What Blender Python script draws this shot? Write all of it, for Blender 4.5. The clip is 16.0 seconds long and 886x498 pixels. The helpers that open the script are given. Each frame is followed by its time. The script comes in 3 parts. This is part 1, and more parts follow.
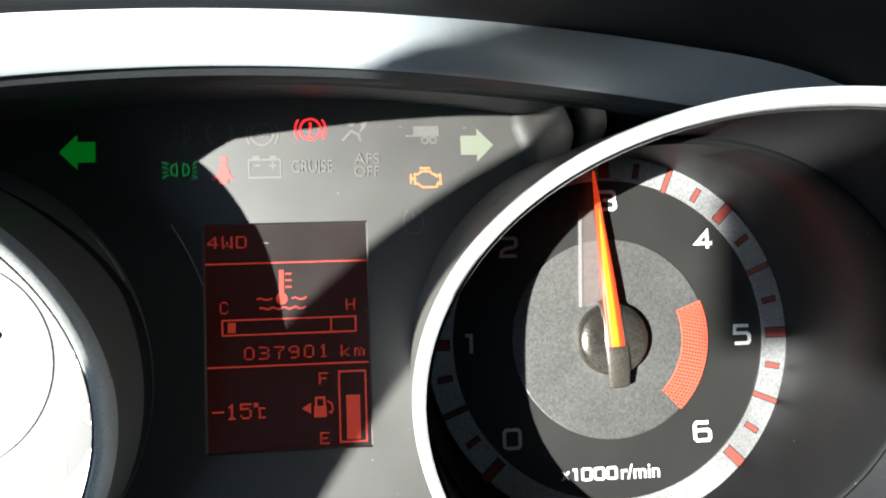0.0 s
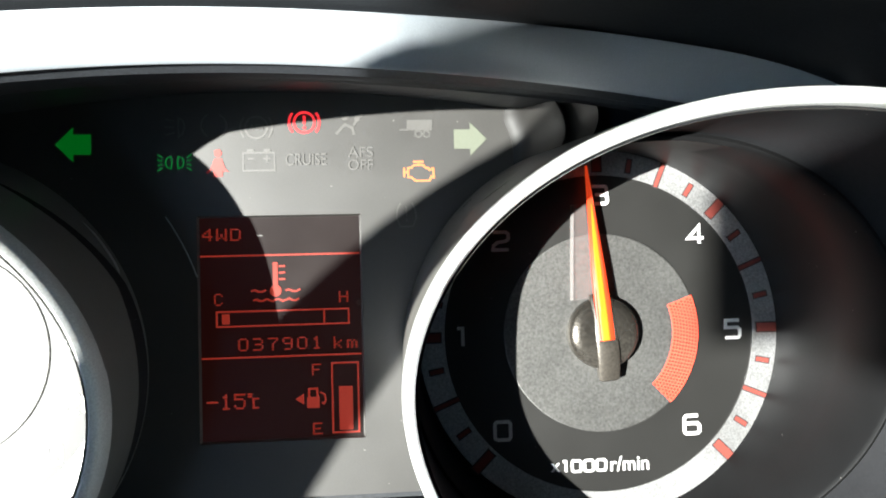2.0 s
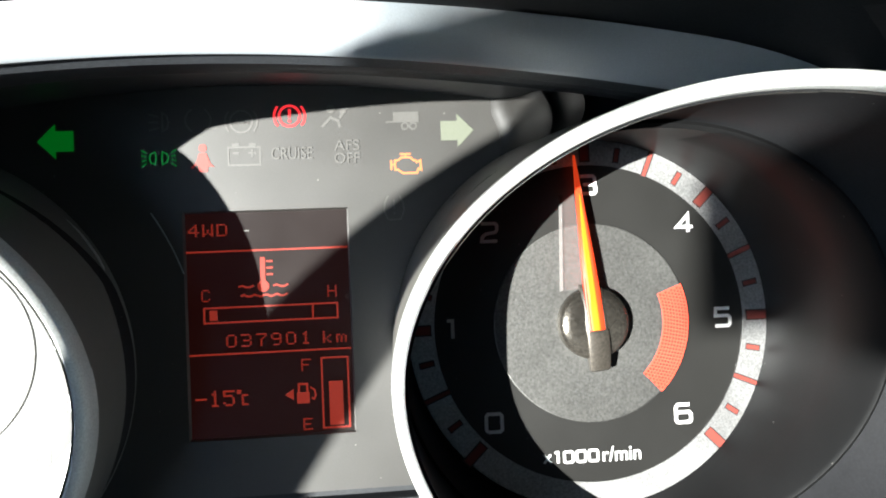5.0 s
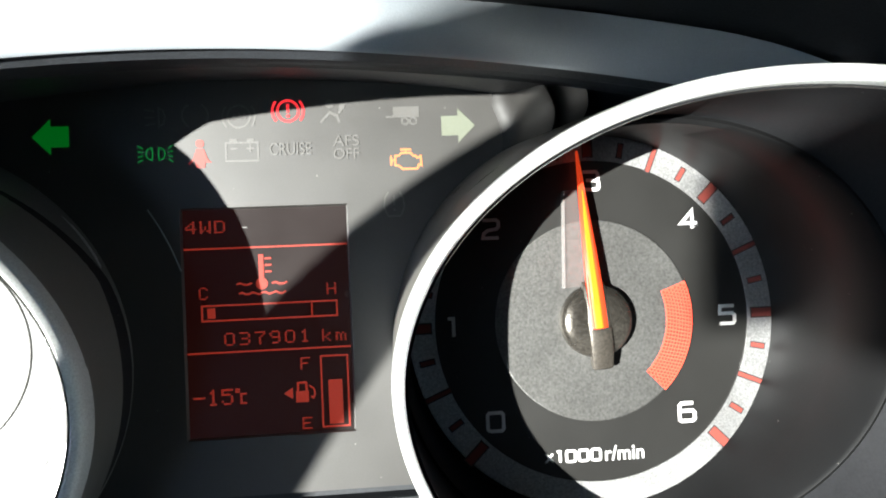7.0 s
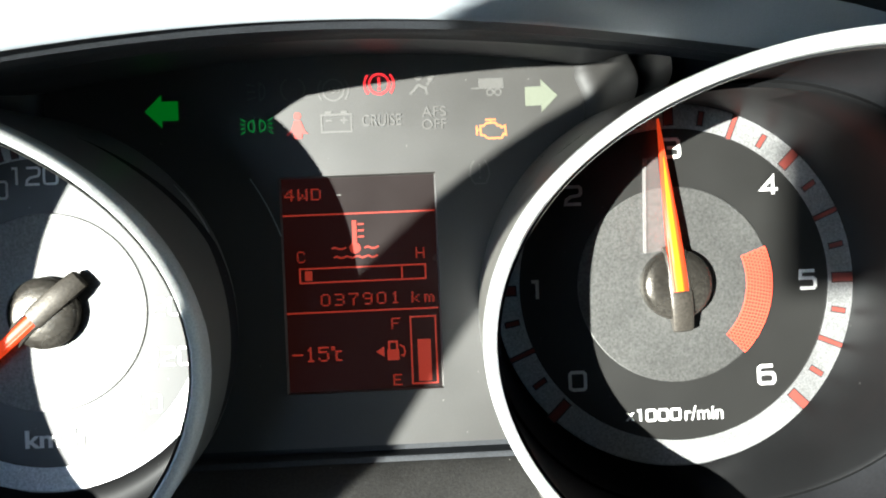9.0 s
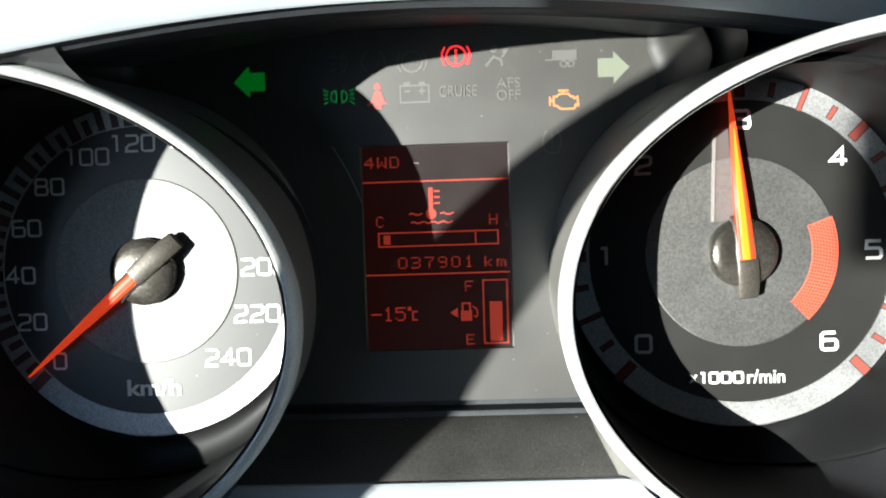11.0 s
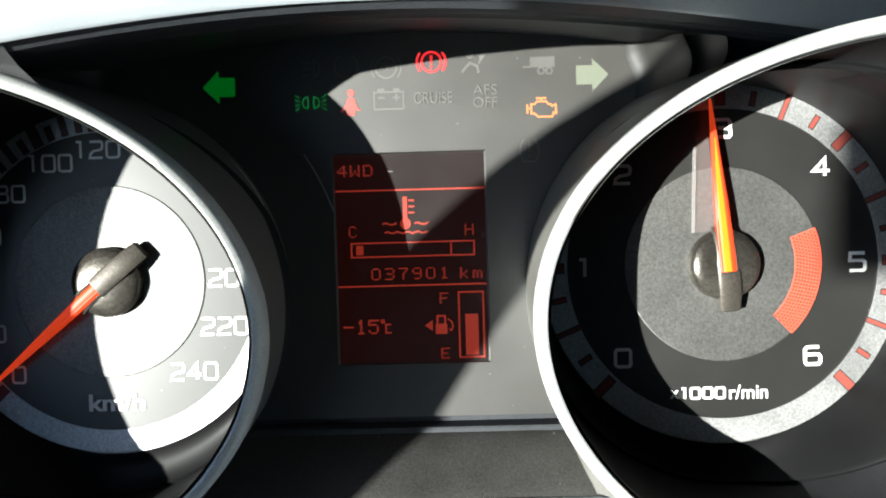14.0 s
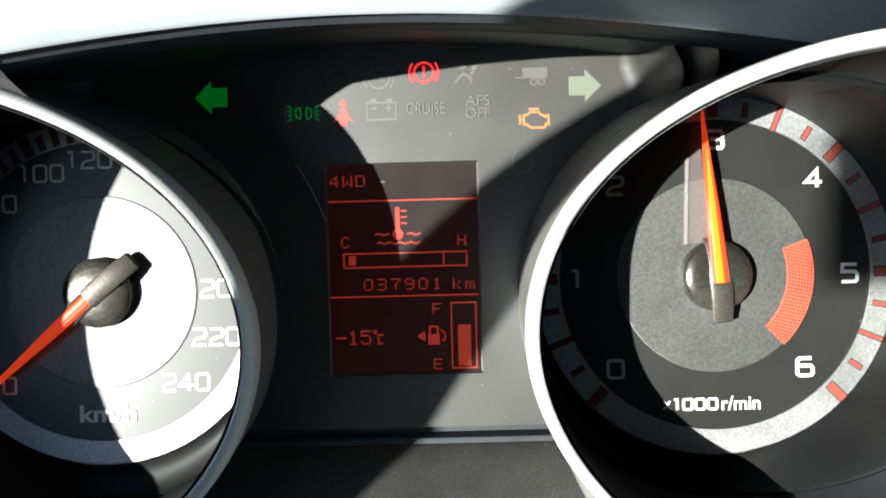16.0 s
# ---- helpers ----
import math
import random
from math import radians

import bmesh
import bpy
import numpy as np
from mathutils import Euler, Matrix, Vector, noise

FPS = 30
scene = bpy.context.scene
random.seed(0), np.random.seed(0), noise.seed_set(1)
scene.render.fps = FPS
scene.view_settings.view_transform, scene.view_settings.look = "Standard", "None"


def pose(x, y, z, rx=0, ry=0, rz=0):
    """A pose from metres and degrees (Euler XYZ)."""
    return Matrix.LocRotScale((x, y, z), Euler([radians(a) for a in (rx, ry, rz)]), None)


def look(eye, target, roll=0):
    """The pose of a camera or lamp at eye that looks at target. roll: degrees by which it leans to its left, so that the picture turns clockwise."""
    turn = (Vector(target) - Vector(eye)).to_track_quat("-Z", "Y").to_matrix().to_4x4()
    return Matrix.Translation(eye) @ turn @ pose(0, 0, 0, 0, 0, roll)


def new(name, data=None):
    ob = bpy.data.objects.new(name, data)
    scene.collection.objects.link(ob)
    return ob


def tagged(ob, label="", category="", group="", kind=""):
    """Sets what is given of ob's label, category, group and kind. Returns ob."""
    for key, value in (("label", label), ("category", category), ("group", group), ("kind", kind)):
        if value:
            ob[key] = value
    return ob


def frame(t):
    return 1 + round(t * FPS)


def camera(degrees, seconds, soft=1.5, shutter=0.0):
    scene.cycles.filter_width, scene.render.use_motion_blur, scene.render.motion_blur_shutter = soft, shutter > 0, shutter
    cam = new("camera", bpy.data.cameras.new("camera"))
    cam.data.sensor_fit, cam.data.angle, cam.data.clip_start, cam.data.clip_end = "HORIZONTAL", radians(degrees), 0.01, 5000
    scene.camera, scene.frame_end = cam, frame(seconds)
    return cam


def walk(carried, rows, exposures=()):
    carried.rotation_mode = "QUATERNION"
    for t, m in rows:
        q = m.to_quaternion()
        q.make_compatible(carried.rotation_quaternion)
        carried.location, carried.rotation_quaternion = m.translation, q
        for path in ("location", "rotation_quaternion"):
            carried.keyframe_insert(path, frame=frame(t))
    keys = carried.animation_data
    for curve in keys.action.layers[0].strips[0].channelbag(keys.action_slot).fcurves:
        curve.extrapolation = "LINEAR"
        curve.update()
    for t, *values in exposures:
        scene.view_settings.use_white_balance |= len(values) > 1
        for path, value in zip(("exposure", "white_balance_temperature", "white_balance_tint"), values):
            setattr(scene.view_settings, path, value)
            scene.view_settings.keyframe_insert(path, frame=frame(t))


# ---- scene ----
# The cluster is laid out upright in millimetres (x right, y ahead, z up) and then leans back by LEAN degrees, as it does in the dashboard.
LEAN = 28.0
TILT = pose(0, 0, 0, -LEAN, 0, 0)

cam = camera(62.0, 16.0, soft=1.9)
PATH = [
    (0, (0.02440, -0.21297, 0.01859), (0.04851, 0.03557, 0.03064), -1.841),
    (0.5, (0.02661, -0.21504, 0.02010), (0.04674, 0.03395, 0.02992), -2.180),
    (1, (0.02862, -0.21493, 0.02030), (0.05093, 0.03388, 0.03008), -2.065),
    (1.5, (0.02740, -0.21517, 0.01961), (0.04975, 0.03363, 0.02958), -1.875),
    (2, (0.02819, -0.21490, 0.02066), (0.05025, 0.03402, 0.02795), -1.487),
    (2.5, (0.02884, -0.21372, 0.01918), (0.05213, 0.03507, 0.02712), -1.653),
    (3, (0.02877, -0.21488, 0.01982), (0.04960, 0.03416, 0.02658), -2.326),
    (3.5, (0.02832, -0.21360, 0.01952), (0.05164, 0.03524, 0.02526), -2.302),
    (4, (0.02876, -0.21475, 0.01998), (0.05223, 0.03408, 0.02600), -2.288),
    (4.2, (0.03009, -0.21476, 0.01790), (0.05365, 0.03400, 0.02590), -2.394),
    (6.3, (0.02808, -0.21132, 0.02183), (0.05413, 0.03730, 0.02479), -2.192),
    (6.5, (0.02927, -0.21094, 0.02121), (0.05366, 0.03785, 0.02427), -2.319),
    (7, (0.02983, -0.21088, 0.02033), (0.05395, 0.03792, 0.02433), -2.414),
    (7.5, (0.02964, -0.21117, 0.02081), (0.05367, 0.03767, 0.02278), -2.485),
    (8, (0.02885, -0.21182, 0.02183), (0.05535, 0.03674, 0.02583), -1.927),
    (8.5, (0.02929, -0.21380, 0.02063), (0.05183, 0.03518, 0.02159), -2.146),
    (9, (0.01926, -0.21990, 0.01442), (0.02545, 0.03002, 0.01457), -2.399),
    (9.2, (0.01378, -0.22572, 0.01158), (0.00637, 0.02414, 0.00739), -2.084),
    (11.3, (0.00787, -0.23043, 0.01579), (0.00101, 0.01921, 0.00420), -1.727),
    (11.5, (0.00943, -0.22879, 0.01419), (0.00122, 0.02084, 0.00353), -1.642),
    (12, (0.01169, -0.22710, 0.01521), (0.00645, 0.02269, 0.00646), -1.681),
    (12.5, (0.01165, -0.22739, 0.01575), (0.00547, 0.02235, 0.00612), -1.665),
    (13, (0.01215, -0.22545, 0.01535), (0.00709, 0.02432, 0.00590), -1.629),
    (13.5, (0.01268, -0.22379, 0.01476), (0.00850, 0.02605, 0.00671), -1.568),
    (14, (0.01268, -0.22363, 0.01478), (0.00924, 0.02623, 0.00719), -1.573),
    (14.5, (0.01336, -0.22352, 0.01578), (0.01082, 0.02636, 0.00862), -1.478),
    (15, (0.01438, -0.22332, 0.01642), (0.01184, 0.02657, 0.00933), -1.448),
    (15.5, (0.01449, -0.22297, 0.01690), (0.01254, 0.02693, 0.01012), -1.337),
    (16, (0.01424, -0.22331, 0.01689), (0.01171, 0.02660, 0.01051), -1.516),
]
walk(cam, [(t, TILT @ look(eye, target, roll)) for t, eye, target, roll in PATH], [(0.0, 2.13, 6200, 6), (8.6, 2.13, 6200, 6), (9.1, 2.28, 6200, 3), (11.3, 1.98, 6200, 4), (16.0, 1.93, 6200, 3)])

# ---- light: a low winter sun through the side window, and the sky ----
RAY = Vector((0.885, 1.0, 0.115)).normalized()      # the way the sunlight travels, in the upright layout
ray = TILT.to_3x3() @ RAY
sun = new("sun", bpy.data.lights.new("sun", "SUN"))
sun.data.energy, sun.data.angle, sun.data.color = 5.0, radians(0.55), (1.0, 0.955, 0.88)
sun.matrix_world = ray.to_track_quat("-Z", "Y").to_matrix().to_4x4()
world = bpy.data.worlds.new("sky")
scene.world = world
world.use_nodes = True
wn = world.node_tree
sky = wn.nodes.new("ShaderNodeTexSky")
sky.sky_type, sky.sun_disc = "NISHITA", False
sky.dust_density, sky.ozone_density = 0.3, 4.0
sky.sun_elevation = math.asin(-ray.z)
sky.sun_rotation = math.atan2(-ray.x, -ray.y)
wn.links.new(sky.outputs["Color"], wn.nodes["Background"].inputs["Color"])
wn.nodes["Background"].inputs["Strength"].default_value = 0.15


# ---- materials ----
def material(name, colour, rough=0.5, metal=0.0, grain=0.0, grain_size=0.5, mottle=0.0, bump=0.0, glow=None, glow_strength=0.0, coat=0.0, speck=0.0, shine=0.5, coat_rough=0.46, alpha=1.0):
    """A surface with variation at two scales; grain_size in millimetres."""
    m = bpy.data.materials.new(name)
    m.use_nodes = True
    nt = m.node_tree
    n, l, b = nt.nodes, nt.links, nt.nodes["Principled BSDF"]
    b.inputs["Roughness"].default_value, b.inputs["Metallic"].default_value = rough, metal
    b.inputs["Coat Weight"].default_value, b.inputs["Coat Roughness"].default_value = coat, coat_rough
    b.inputs["Specular IOR Level"].default_value = shine
    b.inputs["Alpha"].default_value = alpha
    co = n.new("ShaderNodeTexCoord")
    fine, wide = n.new("ShaderNodeTexNoise"), n.new("ShaderNodeTexNoise")
    fine.inputs["Scale"].default_value, fine.inputs["Detail"].default_value = 1000.0 / grain_size, 3.0
    wide.inputs["Scale"].default_value, wide.inputs["Detail"].default_value = 55.0, 4.0
    for tex in (fine, wide):
        l.new(co.outputs["Object"], tex.inputs["Vector"])
    def ranged(source, amount):
        r = n.new("ShaderNodeMapRange")
        r.inputs["From Min"].default_value, r.inputs["From Max"].default_value = 0.28, 0.72
        r.inputs["To Min"].default_value, r.inputs["To Max"].default_value = 1.0 - amount, 1.0 + amount
        l.new(source, r.inputs["Value"])
        return r.outputs["Result"]
    def times(a, c):
        k = n.new("ShaderNodeMath")
        k.operation = "MULTIPLY"
        l.new(a, k.inputs[0])
        l.new(c, k.inputs[1])
        return k.outputs[0]
    both = times(ranged(fine.outputs["Fac"], grain), ranged(wide.outputs["Fac"], mottle))
    mix = n.new("ShaderNodeVectorMath")
    mix.operation = "SCALE"
    mix.inputs[0].default_value = colour
    l.new(both, mix.inputs["Scale"])
    out = mix.outputs["Vector"]
    if speck:                                       # sparse pale dust specks
        dust = n.new("ShaderNodeTexVoronoi")
        dust.inputs["Scale"].default_value = 260.0
        l.new(co.outputs["Object"], dust.inputs["Vector"])
        cut = n.new("ShaderNodeMapRange")
        cut.inputs["From Min"].default_value, cut.inputs["From Max"].default_value = 0.07, 0.03
        cut.inputs["To Min"].default_value, cut.inputs["To Max"].default_value = 0.0, speck
        l.new(dust.outputs["Distance"], cut.inputs["Value"])
        pick = n.new("ShaderNodeMath")
        pick.operation = "GREATER_THAN"
        pick.inputs[1].default_value = 0.72
        sep = n.new("ShaderNodeSeparateColor")
        l.new(dust.outputs["Color"], sep.inputs["Color"])
        l.new(sep.outputs["Red"], pick.inputs[0])
        fac = times(cut.outputs["Result"], pick.outputs[0])
        blend = n.new("ShaderNodeMix")
        blend.data_type = "RGBA"
        blend.inputs["B"].default_value = (0.42, 0.41, 0.38, 1)
        l.new(fac, blend.inputs["Factor"])
        l.new(out, blend.inputs["A"])
        out = blend.outputs["Result"]
    l.new(out, b.inputs["Base Color"])
    rr = n.new("ShaderNodeMath")
    rr.operation = "MULTIPLY"
    rr.inputs[1].default_value = rough
    l.new(ranged(wide.outputs["Fac"], 0.08), rr.inputs[0])
    l.new(rr.outputs[0], b.inputs["Roughness"])
    if bump:
        bp = n.new("ShaderNodeBump")
        bp.inputs["Strength"].default_value, bp.inputs["Distance"].default_value = bump, 0.0002
        l.new(fine.outputs["Fac"], bp.inputs["Height"])
        l.new(bp.outputs["Normal"], b.inputs["Normal"])
    if glow:
        b.inputs["Emission Color"].default_value = (*glow, 1)
        b.inputs["Emission Strength"].default_value = glow_strength
    return m


PANEL = material("satin charcoal panel", (0.028, 0.0262, 0.0236), 0.5, grain=0.22, grain_size=0.35, mottle=0.1, bump=0.16, speck=0.5, shine=0.9, coat=0.9, coat_rough=0.42)
BLACK = material("black grained plastic", (0.03, 0.033, 0.038), 0.55, grain=0.3, grain_size=0.6, mottle=0.15, bump=0.35, shine=0.45)
VISOR = material("black soft visor skin", (0.0105, 0.0125, 0.0155), 0.6, grain=0.3, grain_size=0.6, mottle=0.15, bump=0.35, shine=0.35)
WEB = material("dark grey web plastic", (0.05, 0.052, 0.055), 0.5, grain=0.2, grain_size=0.5, mottle=0.1, bump=0.15)
SHELF = material("black textured shelf", (0.028, 0.0273, 0.0258), 0.5, grain=0.4, grain_size=0.7, mottle=0.2, bump=0.5, speck=0.7)
TUNNEL = material("black satin tube", (0.015, 0.0155, 0.017), 0.5, grain=0.15, grain_size=0.8, mottle=0.15, bump=0.05, speck=0.2, shine=0.15)
DISH = material("dark satin dish", (0.006, 0.0061, 0.0064), 0.5, grain=0.12, grain_size=0.6, mottle=0.15, bump=0.05, speck=0.25, shine=0.12, coat=0.06, coat_rough=0.34)
TUBE_OUT = material("grey satin tube wall", (0.12, 0.116, 0.107), 0.4, grain=0.1, grain_size=0.5, mottle=0.1, bump=0.08)
SILVER = material("silver satin paint", (0.415, 0.45, 0.485), 0.4, 0.4, grain=0.08, grain_size=0.25, mottle=0.04, bump=0.06)
CHROME = material("satin silver ring", (0.5, 0.51, 0.5), 0.5, 0.2, grain=0.16, grain_size=0.5, mottle=0.05, bump=0.08)
DIAL = material("black dial print", (0.0125, 0.0122, 0.0112), 0.5, grain=0.12, grain_size=0.4, mottle=0.12, bump=0.04, speck=0.35, shine=0.35, coat=1.0, coat_rough=0.41)
DISC = material("grey speckled dial centre", (0.165, 0.164, 0.158), 0.55, 0.85, grain=0.25, grain_size=0.7, mottle=0.03, bump=0.3, speck=0.3)
SCALE = material("silver flake scale ring", (0.66, 0.66, 0.66), 0.56, 1.0, grain=0.24, grain_size=0.6, mottle=0.06, bump=0.25)
WHITE = material("white print", (0.86, 0.86, 0.84), 0.5, grain=0.03)
TICK = material("brick red print", (0.27, 0.055, 0.042), 0.5, grain=0.1, mottle=0.08)
TICK_BROWN = material("brown red print", (0.11, 0.05, 0.045), 0.5, grain=0.1)
TICK_DARK = material("dark print", (0.05, 0.035, 0.035), 0.5, grain=0.1)
ZONE = material("orange red zone", (0.82, 0.088, 0.05), 0.5, grain=0.06, mottle=0.05)
ZONE_DOT = material("darker red dots", (0.4, 0.03, 0.018), 0.5, grain=0.05)
HUB = material("gunmetal gloss hub", (0.105, 0.096, 0.083), 0.27, 0.75, grain=0.35, grain_size=0.9, mottle=0.4, bump=0.25, speck=0.5)
BLADE = material("dark brown counterweight", (0.07, 0.062, 0.052), 0.42, 0.5, grain=0.3, grain_size=0.7, mottle=0.3, bump=0.2, speck=0.4)
# Needle glow stands in for sunlight caught inside the acrylic.
NEEDLE_RED = material("red acrylic", (0.62, 0.045, 0.015), 0.36, grain=0.06, glow=(1.0, 0.07, 0.015), glow_strength=0.13, shine=0.1)
NEEDLE_HOT = material("orange acrylic with sun glow", (0.6, 0.1, 0.008), 0.4, grain=0.06, glow=(1.0, 0.25, 0.012), glow_strength=0.38, shine=0.1)
SLIVER = material("thin clear sliver", (0.3, 0.25, 0.24), 0.3, grain=0.1, alpha=0.12)
SLIVER_EDGE = material("pale sliver edge", (0.4, 0.38, 0.37), 0.3, grain=0.2, alpha=0.25)
SCREEN = material("dark liquid crystal", (0.016, 0.013, 0.0125), 0.3, grain=0.05, mottle=0.2, glow=(0.5, 0.04, 0.02), glow_strength=0.0045)
SEGMENT = material("red lit segment", (0.22, 0.03, 0.02), 0.4, grain=0.05, glow=(0.95, 0.08, 0.04), glow_strength=0.06)
RED_LAMP = material("red lit symbol", (0.5, 0.03, 0.03), 0.45, grain=0.03, glow=(1.0, 0.035, 0.045), glow_strength=0.25)
RED_DIM = material("faint red lit symbol", (0.3, 0.07, 0.06), 0.45, grain=0.03, glow=(1.0, 0.06, 0.06), glow_strength=0.05)
AMBER_LAMP = material("amber lit symbol", (0.34, 0.13, 0.05), 0.45, grain=0.03, glow=(1.0, 0.22, 0.06), glow_strength=0.19)
GREEN_LAMP = material("green lit symbol", (0.03, 0.2, 0.05), 0.45, grain=0.03, glow=(0.02, 0.42, 0.07), glow_strength=0.09)
# One lens in two colours: the pale copy has the sun's wash in it.
SUN_ARROW = material("green arrow", (0.135, 0.142, 0.113), 0.45, grain=0.04, glow=(0.1, 0.5, 0.06), glow_strength=0.016)
GREEN_ARROW = material("lit green arrow", (0.02, 0.07, 0.025), 0.45, grain=0.06, mottle=0.1, glow=(0.01, 0.5, 0.03), glow_strength=0.038)
GHOST = material("unlit grey symbol", (0.075, 0.0725, 0.067), 0.5, grain=0.08, shine=0.9, coat=0.9, coat_rough=0.42)
WALL = material("charcoal moulded wall", (0.0125, 0.0118, 0.0108), 0.5, grain=0.12, grain_size=0.5, mottle=0.12, bump=0.08, shine=0.3)
# Lining kept dark so the shaded dial parts reflect little.
LINING = material("dark lining added unseen to dim reflections", (0.04, 0.043, 0.048), 0.85, grain=0.12, grain_size=2.0, mottle=0.1, bump=0.3)
LEATHER = material("black leather", (0.02, 0.02, 0.02), 0.5, grain=0.3, grain_size=1.2, mottle=0.2, bump=0.4)
CABIN = material("grey cabin lining", (0.075, 0.085, 0.1), 0.8, grain=0.12, grain_size=2.0, mottle=0.1, bump=0.3)


# ---- shapes, in millimetres ----
class Shape:
    """Collects vertices and faces in millimetres."""

    def __init__(self):
        self.v, self.f = [], []

    def loft(self, rows, closed=True):
        """A skin over rows of points of equal count."""
        base, n = len(self.v), len(rows[0])
        for row in rows:
            self.v += [tuple(p) for p in row]
        for i in range(len(rows) - 1):
            for j in range(n if closed else n - 1):
                k = (j + 1) % n
                self.f.append((base + i * n + j, base + i * n + k, base + (i + 1) * n + k, base + (i + 1) * n + j))
        return self

    def plate(self, outline, front, back):
        """A flat plate with an outline of (x, z), from y = front to y = back."""
        base, n = len(self.v), len(outline)
        self.v += [(x, front, z) for x, z in outline] + [(x, back, z) for x, z in outline]
        self.f.append(tuple(base + i for i in range(n)))
        self.f.append(tuple(base + n + i for i in reversed(range(n))))
        self.f += [(base + i, base + (i + 1) % n, base + n + (i + 1) % n, base + n + i) for i in range(n)]
        return self

    def box(self, x0, x1, z0, z1, front, back):
        return self.plate([(x0, z0), (x1, z0), (x1, z1), (x0, z1)], front, back)

    def line(self, points, width, front, back, closed=False):
        """A mitred stroke of the given width along points (x, z)."""
        n, left, right = len(points), [], []
        for i, p in enumerate(points):
            p = Vector(p)
            a = Vector(points[i - 1]) if (i or closed) else None
            c = Vector(points[(i + 1) % n]) if (i < n - 1 or closed) else None
            d0 = (p - a).normalized() if a is not None else (c - p).normalized()
            d1 = (c - p).normalized() if c is not None else d0
            t = d0 + d1
            t = t.normalized() if t.length > 1e-4 else d0
            side = Vector((-t.y, t.x))
            grow = 1.0 / max(0.45, side.dot(Vector((-d0.y, d0.x))))
            left.append(p + side * width / 2 * grow)
            right.append(p - side * width / 2 * grow)
        row = lambda pts, y: [(q.x, y, q.y) for q in pts]
        base = len(self.v)
        self.loft([row(left, back), row(left, front), row(right, front), row(right, back)], closed=False) if not closed else self.loft(
            [row(q, y) for q, y in ((left, back), (left, front), (right, front), (right, back))], closed=True)
        if not closed:
            m = n
            self.f.append((base, base + m, base + 2 * m, base + 3 * m))
            self.f.append((base + m - 1, base + 4 * m - 1, base + 3 * m - 1, base + 2 * m - 1))
        return self

    def mesh(self, name, mat, smooth=False):
        me = bpy.data.meshes.new(name)
        me.from_pydata([(x / 1000, y / 1000, z / 1000) for x, y, z in self.v], [], self.f)
        me.materials.append(mat)
        bm = bmesh.new()
        bm.from_mesh(me)
        bmesh.ops.recalc_face_normals(bm, faces=bm.faces)
        bm.to_mesh(me)
        bm.free()
        if smooth:
            me.polygons.foreach_set("use_smooth", [True] * len(me.polygons))
            me.set_sharp_from_angle(angle=radians(smooth))
        return me


def part(name, shape, mat, parent=None, label="", smooth=False):
    ob = new(name, shape.mesh(name, mat, smooth))
    ob.parent = parent
    return tagged(ob, label)


def thing(name, label, category, group="", kind=""):
    return tagged(new(name), label, category, group, kind)


def arc(cx, cz, r, a0, a1, n):
    return [(cx + r * math.cos(radians(a0 + (a1 - a0) * i / n)), cz + r * math.sin(radians(a0 + (a1 - a0) * i / n))) for i in range(n + 1)]


def letters(name, text, x, z, height, width, y, mat, parent, bold=0.0, label="", thick=0.25):
    """Words in the built-in font: centred at (x, z), with capitals of that height and the whole of that width."""
    curve = bpy.data.curves.new(name, "FONT")
    curve.body, curve.extrude, curve.offset = text, 0.05, bold
    tmp = bpy.data.objects.new(name, curve)
    me = bpy.data.meshes.new_from_object(tmp)
    bpy.data.objects.remove(tmp)
    co = np.empty(len(me.vertices) * 3)
    me.vertices.foreach_get("co", co)
    co = co.reshape(-1, 3)
    lo, hi = co.min(0), co.max(0)
    out = np.empty_like(co)
    out[:, 0] = (x + ((co[:, 0] - lo[0]) / (hi[0] - lo[0]) - 0.5) * width) / 1000
    out[:, 2] = (z + ((co[:, 1] - lo[1]) / (hi[1] - lo[1]) - 0.5) * height) / 1000
    out[:, 1] = (y - (co[:, 2] - lo[2]) / (hi[2] - lo[2] + 1e-9) * thick) / 1000
    me.vertices.foreach_set("co", out.ravel())
    me.materials.clear()
    me.materials.append(mat)
    ob = new(name, me)
    ob.parent = parent
    return tagged(ob, label)


